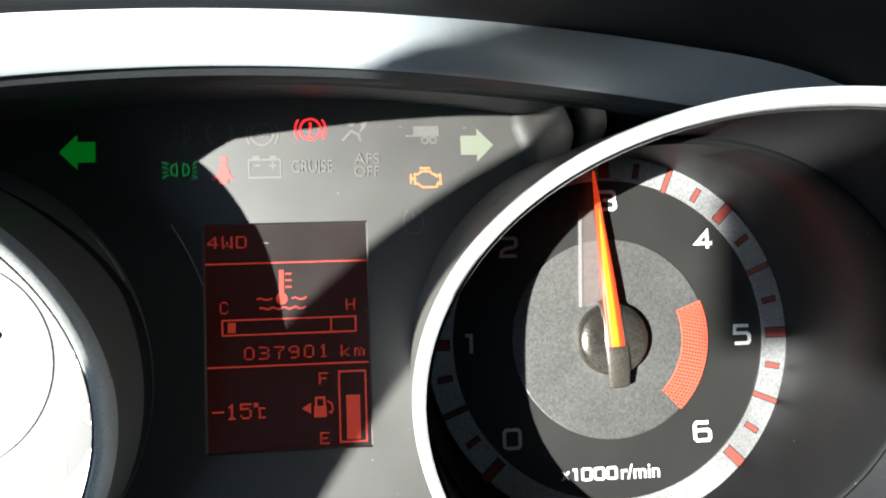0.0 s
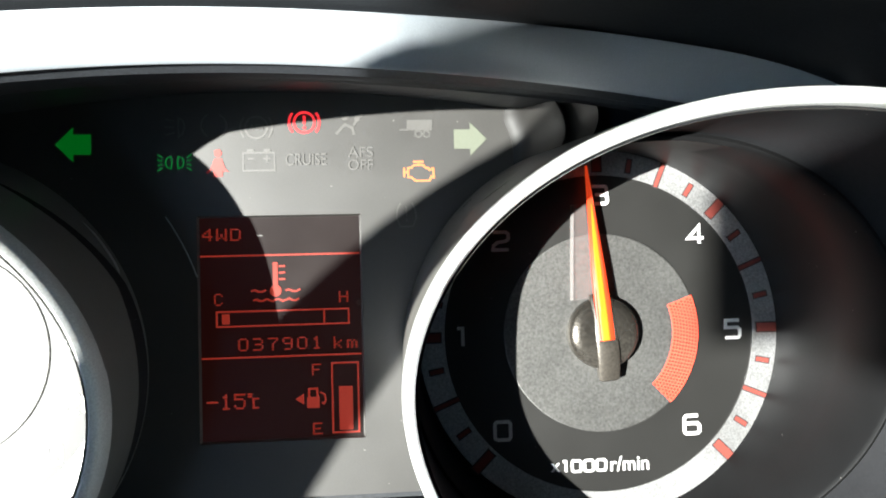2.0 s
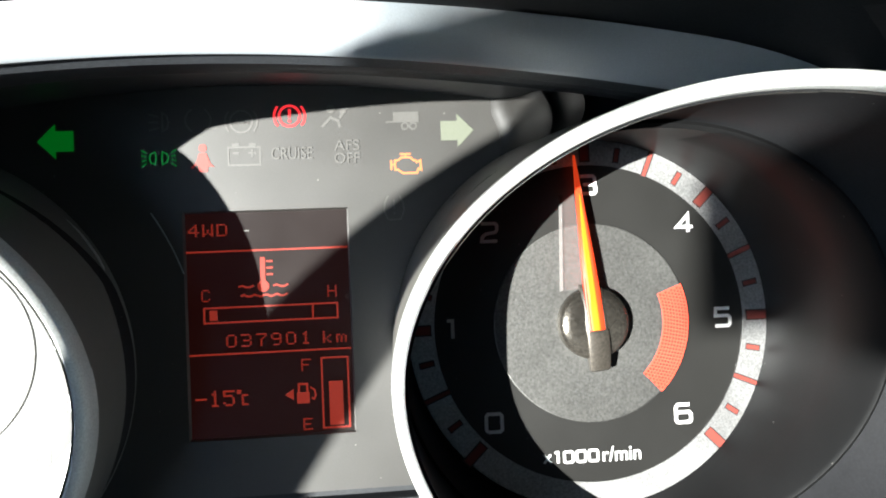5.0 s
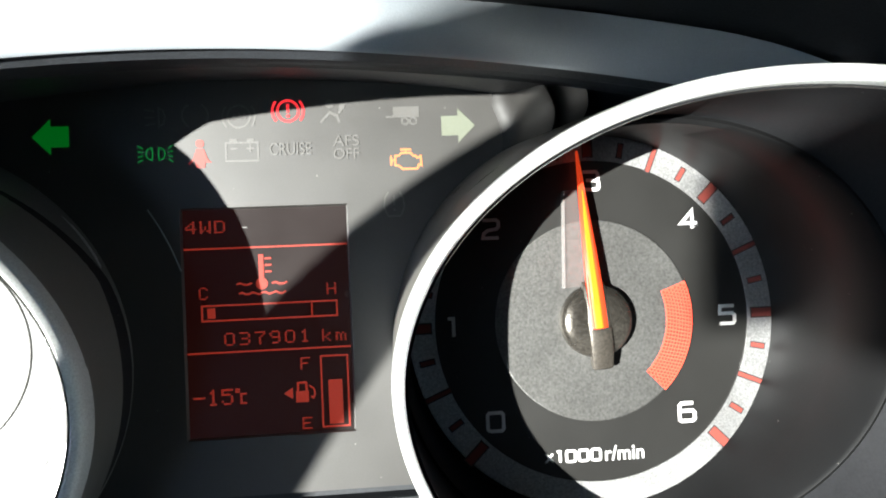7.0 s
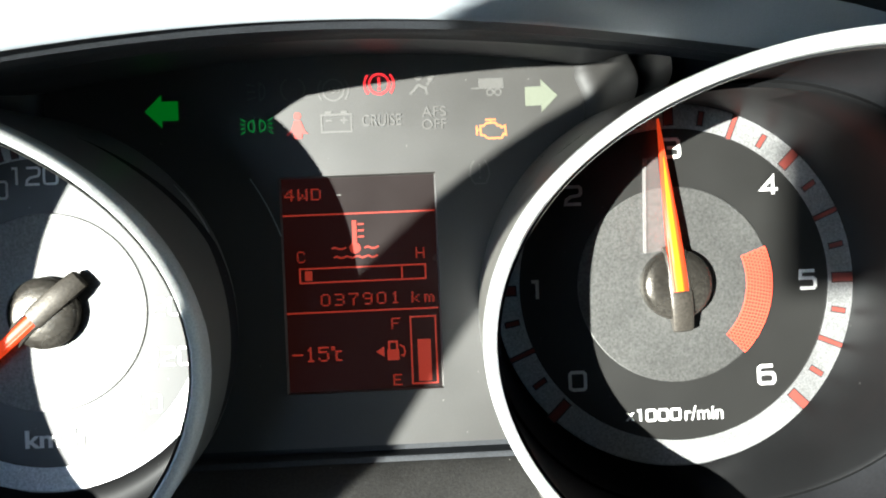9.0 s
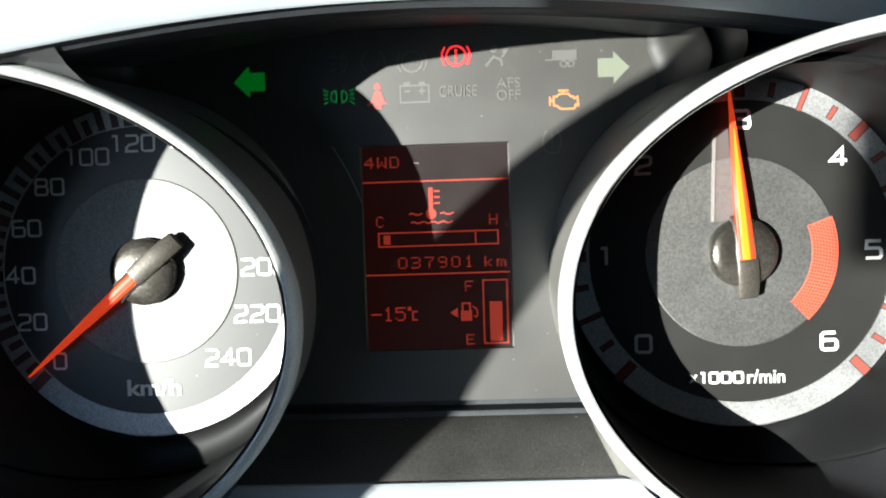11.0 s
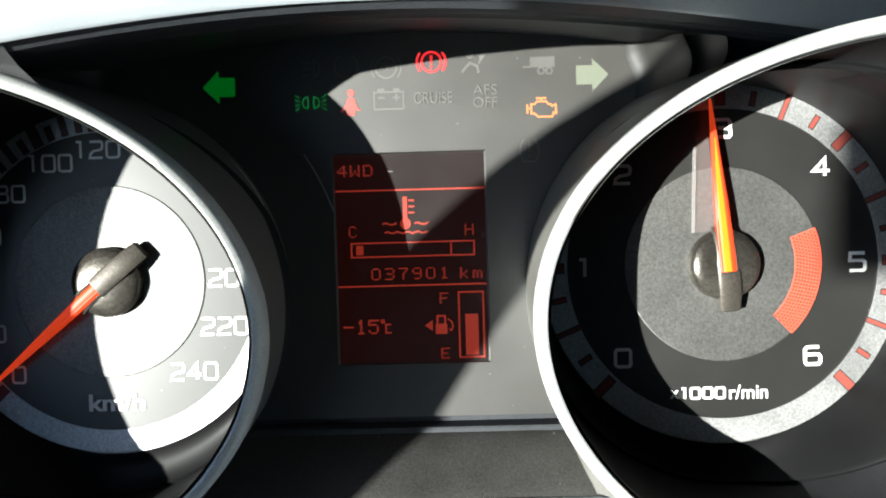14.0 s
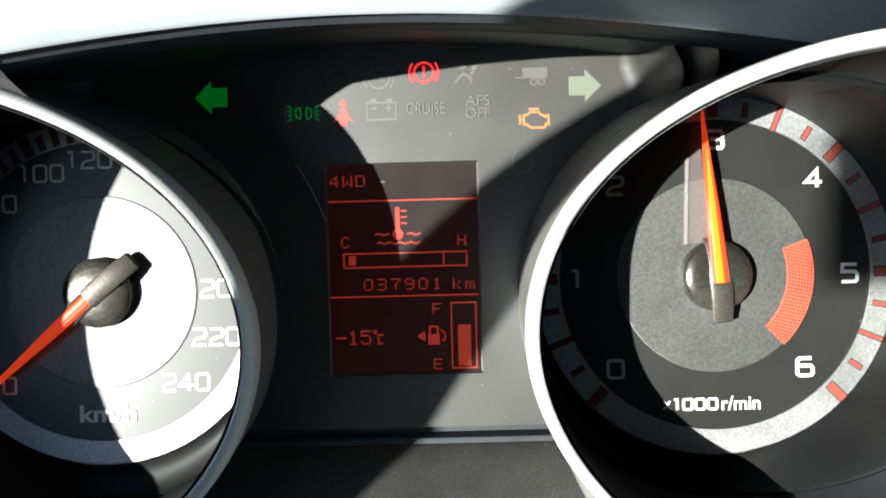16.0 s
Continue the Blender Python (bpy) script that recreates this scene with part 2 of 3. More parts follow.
# square-cut numerals on a field 1 wide and 1 high
DIGITS = {
    "0": [[(0.12, 0.0), (0.88, 0.0), (1.0, 0.12), (1.0, 0.88), (0.88, 1.0), (0.12, 1.0), (0.0, 0.88), (0.0, 0.12), (0.12, 0.0)]],
    "1": [[(0.25, 1.0), (0.6, 1.0), (0.6, 0.0)]],
    "2": [[(0.0, 1.0), (0.88, 1.0), (1.0, 0.9), (1.0, 0.62), (0.88, 0.5), (0.3, 0.42), (0.05, 0.25), (0.0, 0.0), (1.0, 0.0)]],
    "3": [[(0.0, 1.0), (0.85, 1.0), (0.97, 0.88), (0.97, 0.64), (0.85, 0.52), (0.2, 0.52)], [(0.85, 0.52), (1.0, 0.4), (1.0, 0.12), (0.88, 0.0), (0.0, 0.0)]],
    "4": [[(0.74, 0.0), (0.74, 1.0), (0.0, 0.3), (1.06, 0.3)]],
    "5": [[(0.98, 1.0), (0.06, 1.0), (0.02, 0.58), (0.86, 0.58), (1.0, 0.46), (1.0, 0.12), (0.88, 0.0), (0.0, 0.0)]],
    "6": [[(0.92, 1.0), (0.14, 1.0), (0.0, 0.86), (0.0, 0.12), (0.12, 0.0), (0.88, 0.0), (1.0, 0.12), (1.0, 0.45), (0.88, 0.57), (0.02, 0.57)]],
    "8": [[(0.15, 0.54), (0.03, 0.66), (0.03, 0.88), (0.15, 1.0), (0.85, 1.0), (0.97, 0.88), (0.97, 0.66), (0.85, 0.54), (1.0, 0.4), (1.0, 0.12), (0.88, 0.0), (0.12, 0.0), (0.0, 0.12), (0.0, 0.4), (0.15, 0.54), (0.85, 0.54)]],
}


def numeral(text, x, z, height, digit_width, stroke, y, parent, pitch=1.5):
    """A number of square-cut digits, centred at (x, z)."""
    s, gap = Shape(), digit_width * pitch
    for i, ch in enumerate(text):
        x0 = x + (i - (len(text) - 1) / 2) * gap - digit_width / 2
        for k, path in enumerate(DIGITS[ch]):
            s.line([(x0 + u * digit_width, z - height / 2 + w * height) for u, w in path], stroke, y - 0.12 - 0.03 * k, y + 0.05)
    return part("numeral", s, WHITE, parent)


# dot-matrix letters, five by seven
DOTS = {
    "0": "01110 10001 10001 10001 10001 10001 01110", "1": "00100 01100 00100 00100 00100 00100 01110",
    "3": "11110 00001 00001 01110 00001 00001 11110", "4": "00010 00110 01010 10010 11111 00010 00010",
    "5": "11111 10000 11110 00001 00001 10001 01110", "7": "11111 00001 00010 00100 00100 00100 00100",
    "9": "01110 10001 10001 01111 00001 00001 01110", "W": "10001 10001 10001 10101 10101 11011 10001",
    "D": "11110 10001 10001 10001 10001 10001 11110", "C": "01110 10001 10000 10000 10000 10001 01110",
    "H": "10001 10001 10001 11111 10001 10001 10001", "F": "11111 10000 10000 11110 10000 10000 10000",
    "E": "11111 10000 10000 11110 10000 10000 11111", "k": "10000 10000 10010 10100 11000 10100 10010",
    "m": "00000 00000 11010 10101 10101 10101 10101", "-": "00000 00000 00000 11111 00000 00000 00000",
    "c": "11000 11000 00111 00100 00100 00100 00111",
}


def dot_letter(ch, x, z, dx, dz, y, parent):
    """One dot-matrix letter with its lower left corner at (x, z)."""
    s = Shape()
    for r, row in enumerate(DOTS[ch].split()):
        c = 0
        while c < 5:
            if row[c] == "1":
                e = c
                while e < 5 and row[e] == "1":
                    e += 1
                s.box(x + c * dx + 0.03, x + e * dx - 0.03, z + (6 - r) * dz + 0.08, z + (7 - r) * dz - 0.08, y - 0.1, y + 0.05)
                c = e
            c += 1
    return part("character", s, SEGMENT, parent)


# ---- the gauges ----
N = 128
ANGLES = [2 * math.pi * i / N for i in range(N)]


def slanted(cx, y0, cz, kx, kz, a, b, side, back=0.0, limit=None):
    """An ellipse in a slanted plane; side is -1 for the mirrored gauge."""
    row = []
    for t in ANGLES:
        u, w = a * math.cos(t), b * math.sin(t)
        y = y0 + kx * u + kz * w + back
        if limit is not None:
            y = min(y, limit)
        row.append((cx + side * u, y, cz + w))
    return row


def circle(cx, y, cz, r, side):
    return [(cx + side * r * math.cos(t), y, cz + r * math.sin(t)) for t in ANGLES]


def between(p, q, f, bow=0.0):
    return [tuple(a + (b - a) * f + (bow if i == 1 else 0) for i, (a, b) in enumerate(zip(m, n))) for m, n in zip(p, q)]


EYE0 = Vector((20.0, -217.0, 18.0))                       # the driver's view, along which trim draws back


def draw_back(p, t):
    f = max(0.0, 1 - abs(math.degrees(t) - 132) / 50)
    f = 18.0 * f * f * (3 - 2 * f)
    return tuple(EYE0 + (Vector(p) - EYE0) * ((p[1] + f - EYE0.y) / (p[1] - EYE0.y)))


def gauge(root, cx, cz, ring_x, lip_x, base_x, side, r_in, r_out):
    inner = slanted(ring_x, -68.2, -10.95, -0.439, -0.093, 72.9, 63.2, side)
    outer = slanted(ring_x, -67.3, -10.95, -0.439, -0.093, 75.96, 66.85, side)
    if side > 0:                                        # the shoulder beside the warning panel draws back
        inner, outer = [draw_back(p, t) for p, t in zip(inner, ANGLES)], [draw_back(p, t) for p, t in zip(outer, ANGLES)]
    sink = lambda row, d: [(x, y + d, z) for x, y, z in row]
    lip = slanted(lip_x, -18.4, -5.9, -0.485, -0.326, 57.0, 57.4, side, limit=-1.2)
    rim = circle(cx, -0.4, cz, r_out - 0.3, side)
    # bezel ring with a rounded crest
    s = Shape().loft([sink(outer, 5.0), sink(outer, 0.6), sink(between(outer, inner, 0.12), -0.6), sink(between(outer, inner, 0.4), -1.3),
                      sink(between(outer, inner, 0.75), -1.1), sink(between(outer, inner, 0.95), -0.3), sink(inner, 0.8), sink(inner, 3.0)])
    part("bezel_ring", s, CHROME, root, "satin chrome bezel ring", smooth=50)
    inner2 = [(x + (ring_x - x) * 0.012, y + 1.2, z + (-10.95 - z) * 0.012) for x, y, z in inner]
    lip2 = [(x + (x - lip_x) * 0.035, y - 0.4, z + (z + 5.9) * 0.035) for x, y, z in lip]
    s = Shape().loft([sink(inner, 2.6), inner2, between(inner2, lip2, 0.35, 3.0), between(inner2, lip2, 0.7, 4.0), lip2])
    part("tube", s, TUNNEL, root, "black tapering tube wall", smooth=60)
    s = Shape().loft([sink(between(inner2, lip2, 0.012), 0.6), sink(between(inner2, lip2, 0.012), -0.5), sink(between(inner2, lip2, 0.022), -0.6), sink(between(inner2, lip2, 0.026), 1.0)])
    part("inner_lip", s, TUBE_OUT, root, "thin grey lip inside the ring", smooth=50)
    s = Shape().loft([lip2, between(lip2, lip, 0.5, -0.8), lip, between(lip, rim, 0.4, 1.5), between(lip, rim, 0.8, 1.2), rim])
    part("dish", s, DISH, root, "dark satin dish round the dial", smooth=50)
    base = circle(base_x, 3.7, -5.7, 65.2, side)
    mid = between(outer, base, 0.5)
    s = Shape().loft([sink(outer, 4.5), between(outer, base, 0.35), mid, between(outer, base, 0.55), between(outer, base, 0.56, 1.0), base])
    part("outer_wall", s, TUBE_OUT, root, "grey outer wall of the gauge tube", smooth=40)
    # dial face, scale ring, centre disc
    fan = lambda r, y: circle(cx, y, cz, r, side)
    part("dial_face", Shape().plate([(x, z) for x, _, z in fan(r_in + 1, 0)], 0.0, 2.0), DIAL, root, "black printed dial face")
    part("scale_ring", Shape().loft([fan(r_in, 0.2), fan(r_in, -0.35), fan(r_out, -0.35), fan(r_out, 1.5)]), SCALE, root, "silver scale ring")
    part("centre_disc", Shape().loft([fan(29.3, 0.2), fan(29.3, -0.25), fan(29.0, -0.35), fan(15, -0.35), fan(0.5, -0.35)]), DISC, root, "grey speckled dial centre")


def tick(root, cx, cz, angle, r0, r1, width, mat, y=-0.35):
    d, n = Vector((math.cos(radians(angle)), math.sin(radians(angle)))), Vector((-math.sin(radians(angle)), math.cos(radians(angle))))
    c = Vector((cx, cz))
    quad = lambda w, a, b: [tuple(c + d * a - n * w / 2), tuple(c + d * b - n * w / 2), tuple(c + d * b + n * w / 2), tuple(c + d * a + n * w / 2)]
    t = part("tick", Shape().plate(quad(width + 0.75, r0 - 0.35, r1 + 0.35), y - 0.06, y + 0.05), TICK_DARK, root)
    part("tick_fill", Shape().plate(quad(width, r0, r1), y - 0.12, y + 0.05), mat, t)


def needle(root, cx, cz, angle, lit, slim, start, tail):
    """A tapered pointer over a domed hub with a counterweight bar."""
    d, n = Vector((math.cos(radians(angle)), math.sin(radians(angle)))), Vector((-math.sin(radians(angle)), math.cos(radians(angle))))
    at = lambda a, b, y: (cx + d.x * a + n.x * b, y * 0.55, cz + d.y * a + n.y * b)
    ring = lambda r, y: [(cx + r * math.cos(t), y * 0.55, cz + r * math.sin(t)) for t in ANGLES[::2]]
    hub = part("hub", Shape().loft([ring(10.6, -0.3), ring(10.6, -4.0), ring(10.3, -5.6), ring(9.4, -7.2), ring(7.4, -8.4), ring(4.3, -9.2), ring(0.3, -9.5)]), HUB, root, "black domed needle hub", smooth=60)
    s = Shape()
    sect = lambda a, w, y0, y1: [at(a, -w, y0), at(a, -w, y1 + 0.8), at(a, -w + 0.8, y1), at(a, w - 0.8, y1), at(a, w, y1 + 0.8), at(a, w, y0)]
    s.loft([sect(a, w, -3.5, y1) for a, w, y1 in ((-tail, 2.4, -6.6), (0.4 - tail, 2.9, -7.6), (4.2 - tail, 3.1, -9.4), (-6, 3.2, -10.6), (start - 0.4, 3.2, -10.8), (start, 3.2, -10.8))], closed=True)
    s.f.append(tuple(range(len(s.v) - 6, len(s.v))))
    s.f.append(tuple(range(6)))
    part("counterweight", s, BLADE, hub, smooth=35)
    for w in (-1, 1):                                   # cheeks beside the pointer
        s = Shape().loft([[at(a, w * (2.85 * slim + 0.2), -4), at(a, w * (2.85 * slim + 0.2), y), at(a, w * (2.85 * slim + 0.9), y + 0.6), at(a, w * (2.85 * slim + 0.9), -4)] for a, y in ((start, -10.2), (start + 5, -9.6), (9.5, -8.2), (11.6, -6.0))], closed=True)
        part("cheek", s, BLADE, hub, smooth=35)
    # pointer: red outer, and a ridge with caught sunlight put in as glow
    L = 49.5
    rise = lambda a: -2.2 + 3.8 * a / L                                 # the pointer slopes down from the hub
    prof = ((start + 0.1, 2.8), (start + 3, 2.85), (8, 2.8), (11, 2.7), (15, 2.55), (19, 2.4), (24, 2.1), (30, 1.75), (40, 1.1), (L, 0.25))
    prof = [(a, max(0.25, w * slim)) for a, w in prof]
    s = Shape().loft([[at(a, -w, -6.3 + max(0.0, rise(a))), at(a, -w, -7.4 + rise(a)), at(a, -w * 0.62, -8.3 + rise(a)), at(a, w * 0.62, -8.3 + rise(a)), at(a, w, -7.4 + rise(a)), at(a, w, -6.3 + max(0.0, rise(a)))] for a, w in prof])
    s.f += [tuple(range(6)), tuple(range(len(s.v) - 6, len(s.v)))]
    p = part("pointer", s, NEEDLE_RED, root, "red tapered pointer", smooth=30)
    if lit:                                             # a thin see-through sliver with a pale edge, beside the lit pointer
        sliver = ((10.4, 7.8), (22, 6.5), (34, 5.1), (38.5, 4.6))
        s = Shape().loft([[at(a, 1.0, -2.6), at(a, 1.0, -3.4), at(a, w, -2.2), at(a, w, -1.4)] for a, w in sliver])
        f = part("pointer_sliver", s, SLIVER, p, "thin clear sliver beside the pointer")
        s = Shape().loft([[at(a, w - 0.1, -1.3), at(a, w - 0.1, -2.7), at(a, w + 0.75, -2.5), at(a, w + 0.75, -1.3)] for a, w in sliver])
        part("sliver_edge", s, SLIVER_EDGE, f)
    if lit:
        s = Shape().loft([[at(a, -w * 0.55, -8.2 + rise(a)), at(a, -w * 0.3, -8.7 + rise(a)), at(a, w * 0.7, -8.7 + rise(a)), at(a, w, -8.2 + rise(a))] for a, w in ((start + 0.15, 1.6), (4, 1.6), (8, 1.55), (11, 1.5), (15, 1.4), (19, 1.28), (24, 1.08), (30, 0.78), (38, 0.15))], closed=False)
        part("lit_ridge", s, NEEDLE_HOT, p, "orange ridge with sunlight put in as glow", smooth=30)
    else:
        s = Shape().loft([[at(a, -w, -8.2 + rise(a)), at(a, 0, -8.6 + rise(a)), at(a, w, -8.2 + rise(a))] for a, w in ((start + 0.15, 1.2), (8, 1.1), (11, 1.0), (15, 0.9), (19, 0.75), (24, 0.55), (32, 0.1))], closed=False)
        part("lit_ridge", s, NEEDLE_RED, p, smooth=30)


TX, TZ, SX, SZ = 93.8, 1.1, -92.5, 0.7
tacho = thing("tachometer", "round black rev counter in a satin chrome ring, needle at 3", "gauge", "gauges of the cluster")
gauge(tacho, TX, TZ, 109.3, 95.2, 100.0, 1, 46.8, 54.4)
speedo = thing("speedometer", "round black speed gauge in a satin chrome ring, needle below 0", "gauge", "gauges of the cluster")
gauge(speedo, SX, SZ, -112.7, -95.5, -103.0, -1, 45.6, 52.8)

for i in range(25):                                     # 0 to 6, quarters between
    a = 225 - i * 11.25
    if i % 4 == 0:
        tick(tacho, TX, TZ, a, 48.0, 55.0, 2.5, TICK)
    elif i % 2 == 0:
        tick(tacho, TX, TZ, a, 46.6, 54.4, 1.1, TICK)
    else:
        tick(tacho, TX, TZ, a, 48.4, 52.3, 1.2, TICK)
for k, (x, z) in enumerate(((63.4, -26.7), (51.9, 1.0), (64.3, 28.9), (94.6, 42.0), (123.8, 29.5), (134.3, 0.8), (120.6, -27.3))):
    numeral(str(k), x, z, 5.2, 4.6, 1.02, 0.0, tacho)
s = Shape().loft([[(x, y, z) for x, z in arc(TX, TZ, r, 20.5, -46.5, 40)] for r, y in ((21.7, -0.3), (21.7, -0.55), (29.6, -0.55), (29.6, -0.2))], closed=False)
zone = part("red_zone", s, ZONE, tacho, "orange-red dotted overspeed arc")
s, row = Shape(), 0
r = 22.4
while r < 29.2:
    step = math.degrees(1.05 / r)
    a = -45.6 + (row % 2) * step / 2
    while a < 19.8:
        c = (TX + r * math.cos(radians(a)), TZ + r * math.sin(radians(a)))
        s.plate(arc(c[0], c[1], 0.37, 0, 300, 5), -0.62, -0.5)
        a += step
    r, row = r + 0.92, row + 1
tagged(part("dots", s, ZONE_DOT, zone), kind="stuff")
letters("unit_text", "x", 78.7, -38.1, 2.5, 2.7, 0.0, WHITE, tacho, bold=0.02)
s = Shape()
for i, ch in enumerate("1000"):
    for path in DIGITS[ch]:
        s.line([(80.0 + i * 3.75 + (0.3 if ch == "1" else 0) + u * 2.6, -39.5 + w * 3.1) for u, w in path], 0.72, -0.14, 0.05)
part("unit_text", s, WHITE, tacho)
letters("unit_text", "r/min", 101.1, -37.8, 4.3, 11.6, 0.0, WHITE, tacho, bold=0.006)
needle(tacho, TX, TZ, 94.6, True, 0.82, -2.0, 14.0)

for i in range(13):
    a = 223.8 - 21.7 * min(i, 6) - 23.7 * max(0, i - 6)
    gap, far = (21.7 if i < 6 else 23.7), (40.4 if i < 7 else 43.5 if i < 10 else 37.6)
    if i > 9:
        a = {10: 0.5, 11: -22.6, 12: -48.5}[i]
    numeral(str(i * 20), SX + far * math.cos(radians(a)), SZ + far * math.sin(radians(a)), 4.9, 3.8, 0.76, 0.0, speedo, 1.35)
    if i < 8:
        tick(speedo, SX, SZ, a, 46.2, 52.6, 2.6, TICK_BROWN)
        for k in (0.25, 0.5, 0.75):
            tick(speedo, SX, SZ, a - gap * k, 46.4, 52.0 if k == 0.5 else 50.5, 1.5, TICK_BROWN)
letters("unit_text", "km/h", -91.7, -36.4, 5.4, 17.3, 0.0, WHITE, speedo, bold=0.022)
needle(speedo, SX, SZ, 220.5, False, 0.68, 2.6, 15.2)


# ---- centre panel with its screen ----
PY = 3.8
panel = thing("warning_panel", "charcoal satin centre panel with lit and unlit warning symbols", "panel")
LX0, LX1, LZ0, LZ1 = -23.9, 23.4, -27.6, 38.1
s = Shape()
XS, ZS = (-100, LX0, LX1, 100), (-44.0, LZ0, LZ1, 84)
for i in range(3):
    for j in range(3):
        if (i, j) != (1, 1):
            base = len(s.v)
            s.v += [(XS[i], PY, ZS[j]), (XS[i + 1], PY, ZS[j]), (XS[i + 1], PY, ZS[j + 1]), (XS[i], PY, ZS[j + 1])]
            s.f.append((base, base + 1, base + 2, base + 3))
edge = [(LX0, LZ0), (LX1, LZ0), (LX1, LZ1), (LX0, LZ1)]
well = [(LX0 + 0.5, LZ0 + 0.5), (LX1 - 0.5, LZ0 + 0.5), (LX1 - 0.5, LZ1 - 0.5), (LX0 + 0.5, LZ1 - 0.5)]      # bevelled edge of the screen's well
s.loft([[(x, PY, z) for x, z in edge], [(x, PY + 1.35, z) for x, z in well]])
s.loft([[(x, y, -44.0) for x in (-100, 0, 100)] for y in (PY, PY + 4)], closed=False)
part("panel_face", s, PANEL, panel)

lcd = thing("information_display", "dark liquid crystal screen with red characters, set in the panel", "display")
part("screen", Shape().box(LX0 - 0.5, LX1 + 0.5, LZ0 - 0.5, LZ1 + 0.5, PY + 1.3, PY + 3), SCREEN, lcd)
SY = PY + 1.25


def seg(name, shape, parent=lcd):
    return part(name, shape, SEGMENT, parent)


for z in (26.5, -3.2):
    seg("rule", Shape().box(-23.4, 22.8, z - 0.25, z + 0.25, SY - 0.1, SY + 0.1))
for i, ch in enumerate("4WD"):
    dot_letter(ch, -22.7 + i * 4.0, 30.9, 0.62, 0.52, SY, lcd)
for i, ch in enumerate("037901"):
    dot_letter(ch, -13.0 + i * 4.25, -1.4, 0.6, 0.54, SY, lcd)
for i, ch in enumerate("km"):
    dot_letter(ch, 14.6 + i * 3.9, -1.4, 0.62, 0.5, SY, lcd)
dot_letter("C", -19.6, 12.0, 0.5, 0.52, SY, lcd)
dot_letter("H", 16.4, 12.0, 0.56, 0.5, SY, lcd)
dot_letter("F", 8.1, -9.2, 0.56, 0.5, SY, lcd)
dot_letter("E", 8.1, -26.4, 0.56, 0.5, SY, lcd)
for i, ch in enumerate("-15c"):
    dot_letter(ch, -22.2 + i * 3.9, -18.2, 0.66, 0.66, SY, lcd)
bar = seg("temperature_bar", Shape().line([(-18.9, 5.9), (19.2, 5.9), (19.2, 10.2), (-18.9, 10.2)], 0.5, SY - 0.1, SY + 0.1, closed=True))
seg("divider", Shape().box(11.8, 12.3, 6.2, 9.9, SY - 0.1, SY + 0.1), bar)
seg("level", Shape().box(-17.4, -15.2, 6.6, 9.5, SY - 0.1, SY + 0.1), bar)
tank = seg("fuel_bar", Shape().line([(14.0, -26.0), (21.6, -26.0), (21.6, -5.7), (14.0, -5.7)], 0.5, SY - 0.1, SY + 0.1, closed=True))
seg("level", Shape().box(15.9, 19.9, -25.3, -12.6, SY - 0.1, SY + 0.1), tank)
icon = seg("thermometer", Shape().box(-2.6, -1.2, 17.4, 24.4, SY - 0.1, SY + 0.1).plate(arc(-1.9, 16.0, 1.75, 0, 330, 11), SY - 0.12, SY + 0.1))
for z in (23.2, 21.3, 19.4):
    seg("mark", Shape().box(-0.9, 1.0, z - 0.3, z + 0.3, SY - 0.1, SY + 0.1), icon)
for x0, x1, z in ((-9.0, -4.6, 16.0), (0.9, 5.3, 16.0), (-8.4, 4.9, 13.3)):
    n = max(4, int((x1 - x0) / 0.9))
    seg("wave", Shape().line([(x0 + (x1 - x0) * i / n, z + 0.35 * math.sin(i * math.pi / 2 * 1.2)) for i in range(n + 1)], 0.55, SY - 0.1, SY + 0.1), icon)
pump = seg("fuel_pump", Shape().line([(7.2, -17.0), (7.2, -13.0), (9.6, -13.0), (9.6, -17.0)], 0.6, SY - 0.1, SY + 0.1).box(6.6, 10.2, -18.6, -15.4, SY - 0.12, SY + 0.1).line(
    [(10.4, -14.0), (11.7, -14.8), (12.0, -16.5), (11.5, -17.5), (10.8, -17.0)], 0.45, SY - 0.1, SY + 0.1))
seg("arrow_mark", Shape().plate([(3.2, -15.9), (5.7, -17.5), (5.7, -14.3)], SY - 0.1, SY + 0.1), pump)


part("smudge", Shape().plate(arc(22.4, 11.9, 0.95, 0, 340, 14), SY - 0.05, SY + 0.1), TICK_DARK, lcd)
part("scratch", Shape().box(-7.0, -5.4, 32.1, 32.5, SY - 0.06, SY + 0.1), GHOST, lcd)


# ---- warning symbols ----
def symbol(name, mat, label, *strokes, plates=(), width=0.55, shrink=None):
    s = Shape()
    if shrink:
        ox, oz, k = shrink
        strokes = [[(ox + (x - ox) * k, oz + (z - oz) * k) for x, z in st] for st in strokes]
    for i, st in enumerate(strokes):
        closed = st[0] == st[-1] and len(st) > 3
        s.line(st[:-1] if closed else st, width, PY - 0.1 - 0.008 * i, PY + 0.05, closed)
    for p in plates:
        s.plate(p, PY - 0.15, PY + 0.05)
    return part(name, s, mat, panel, label)


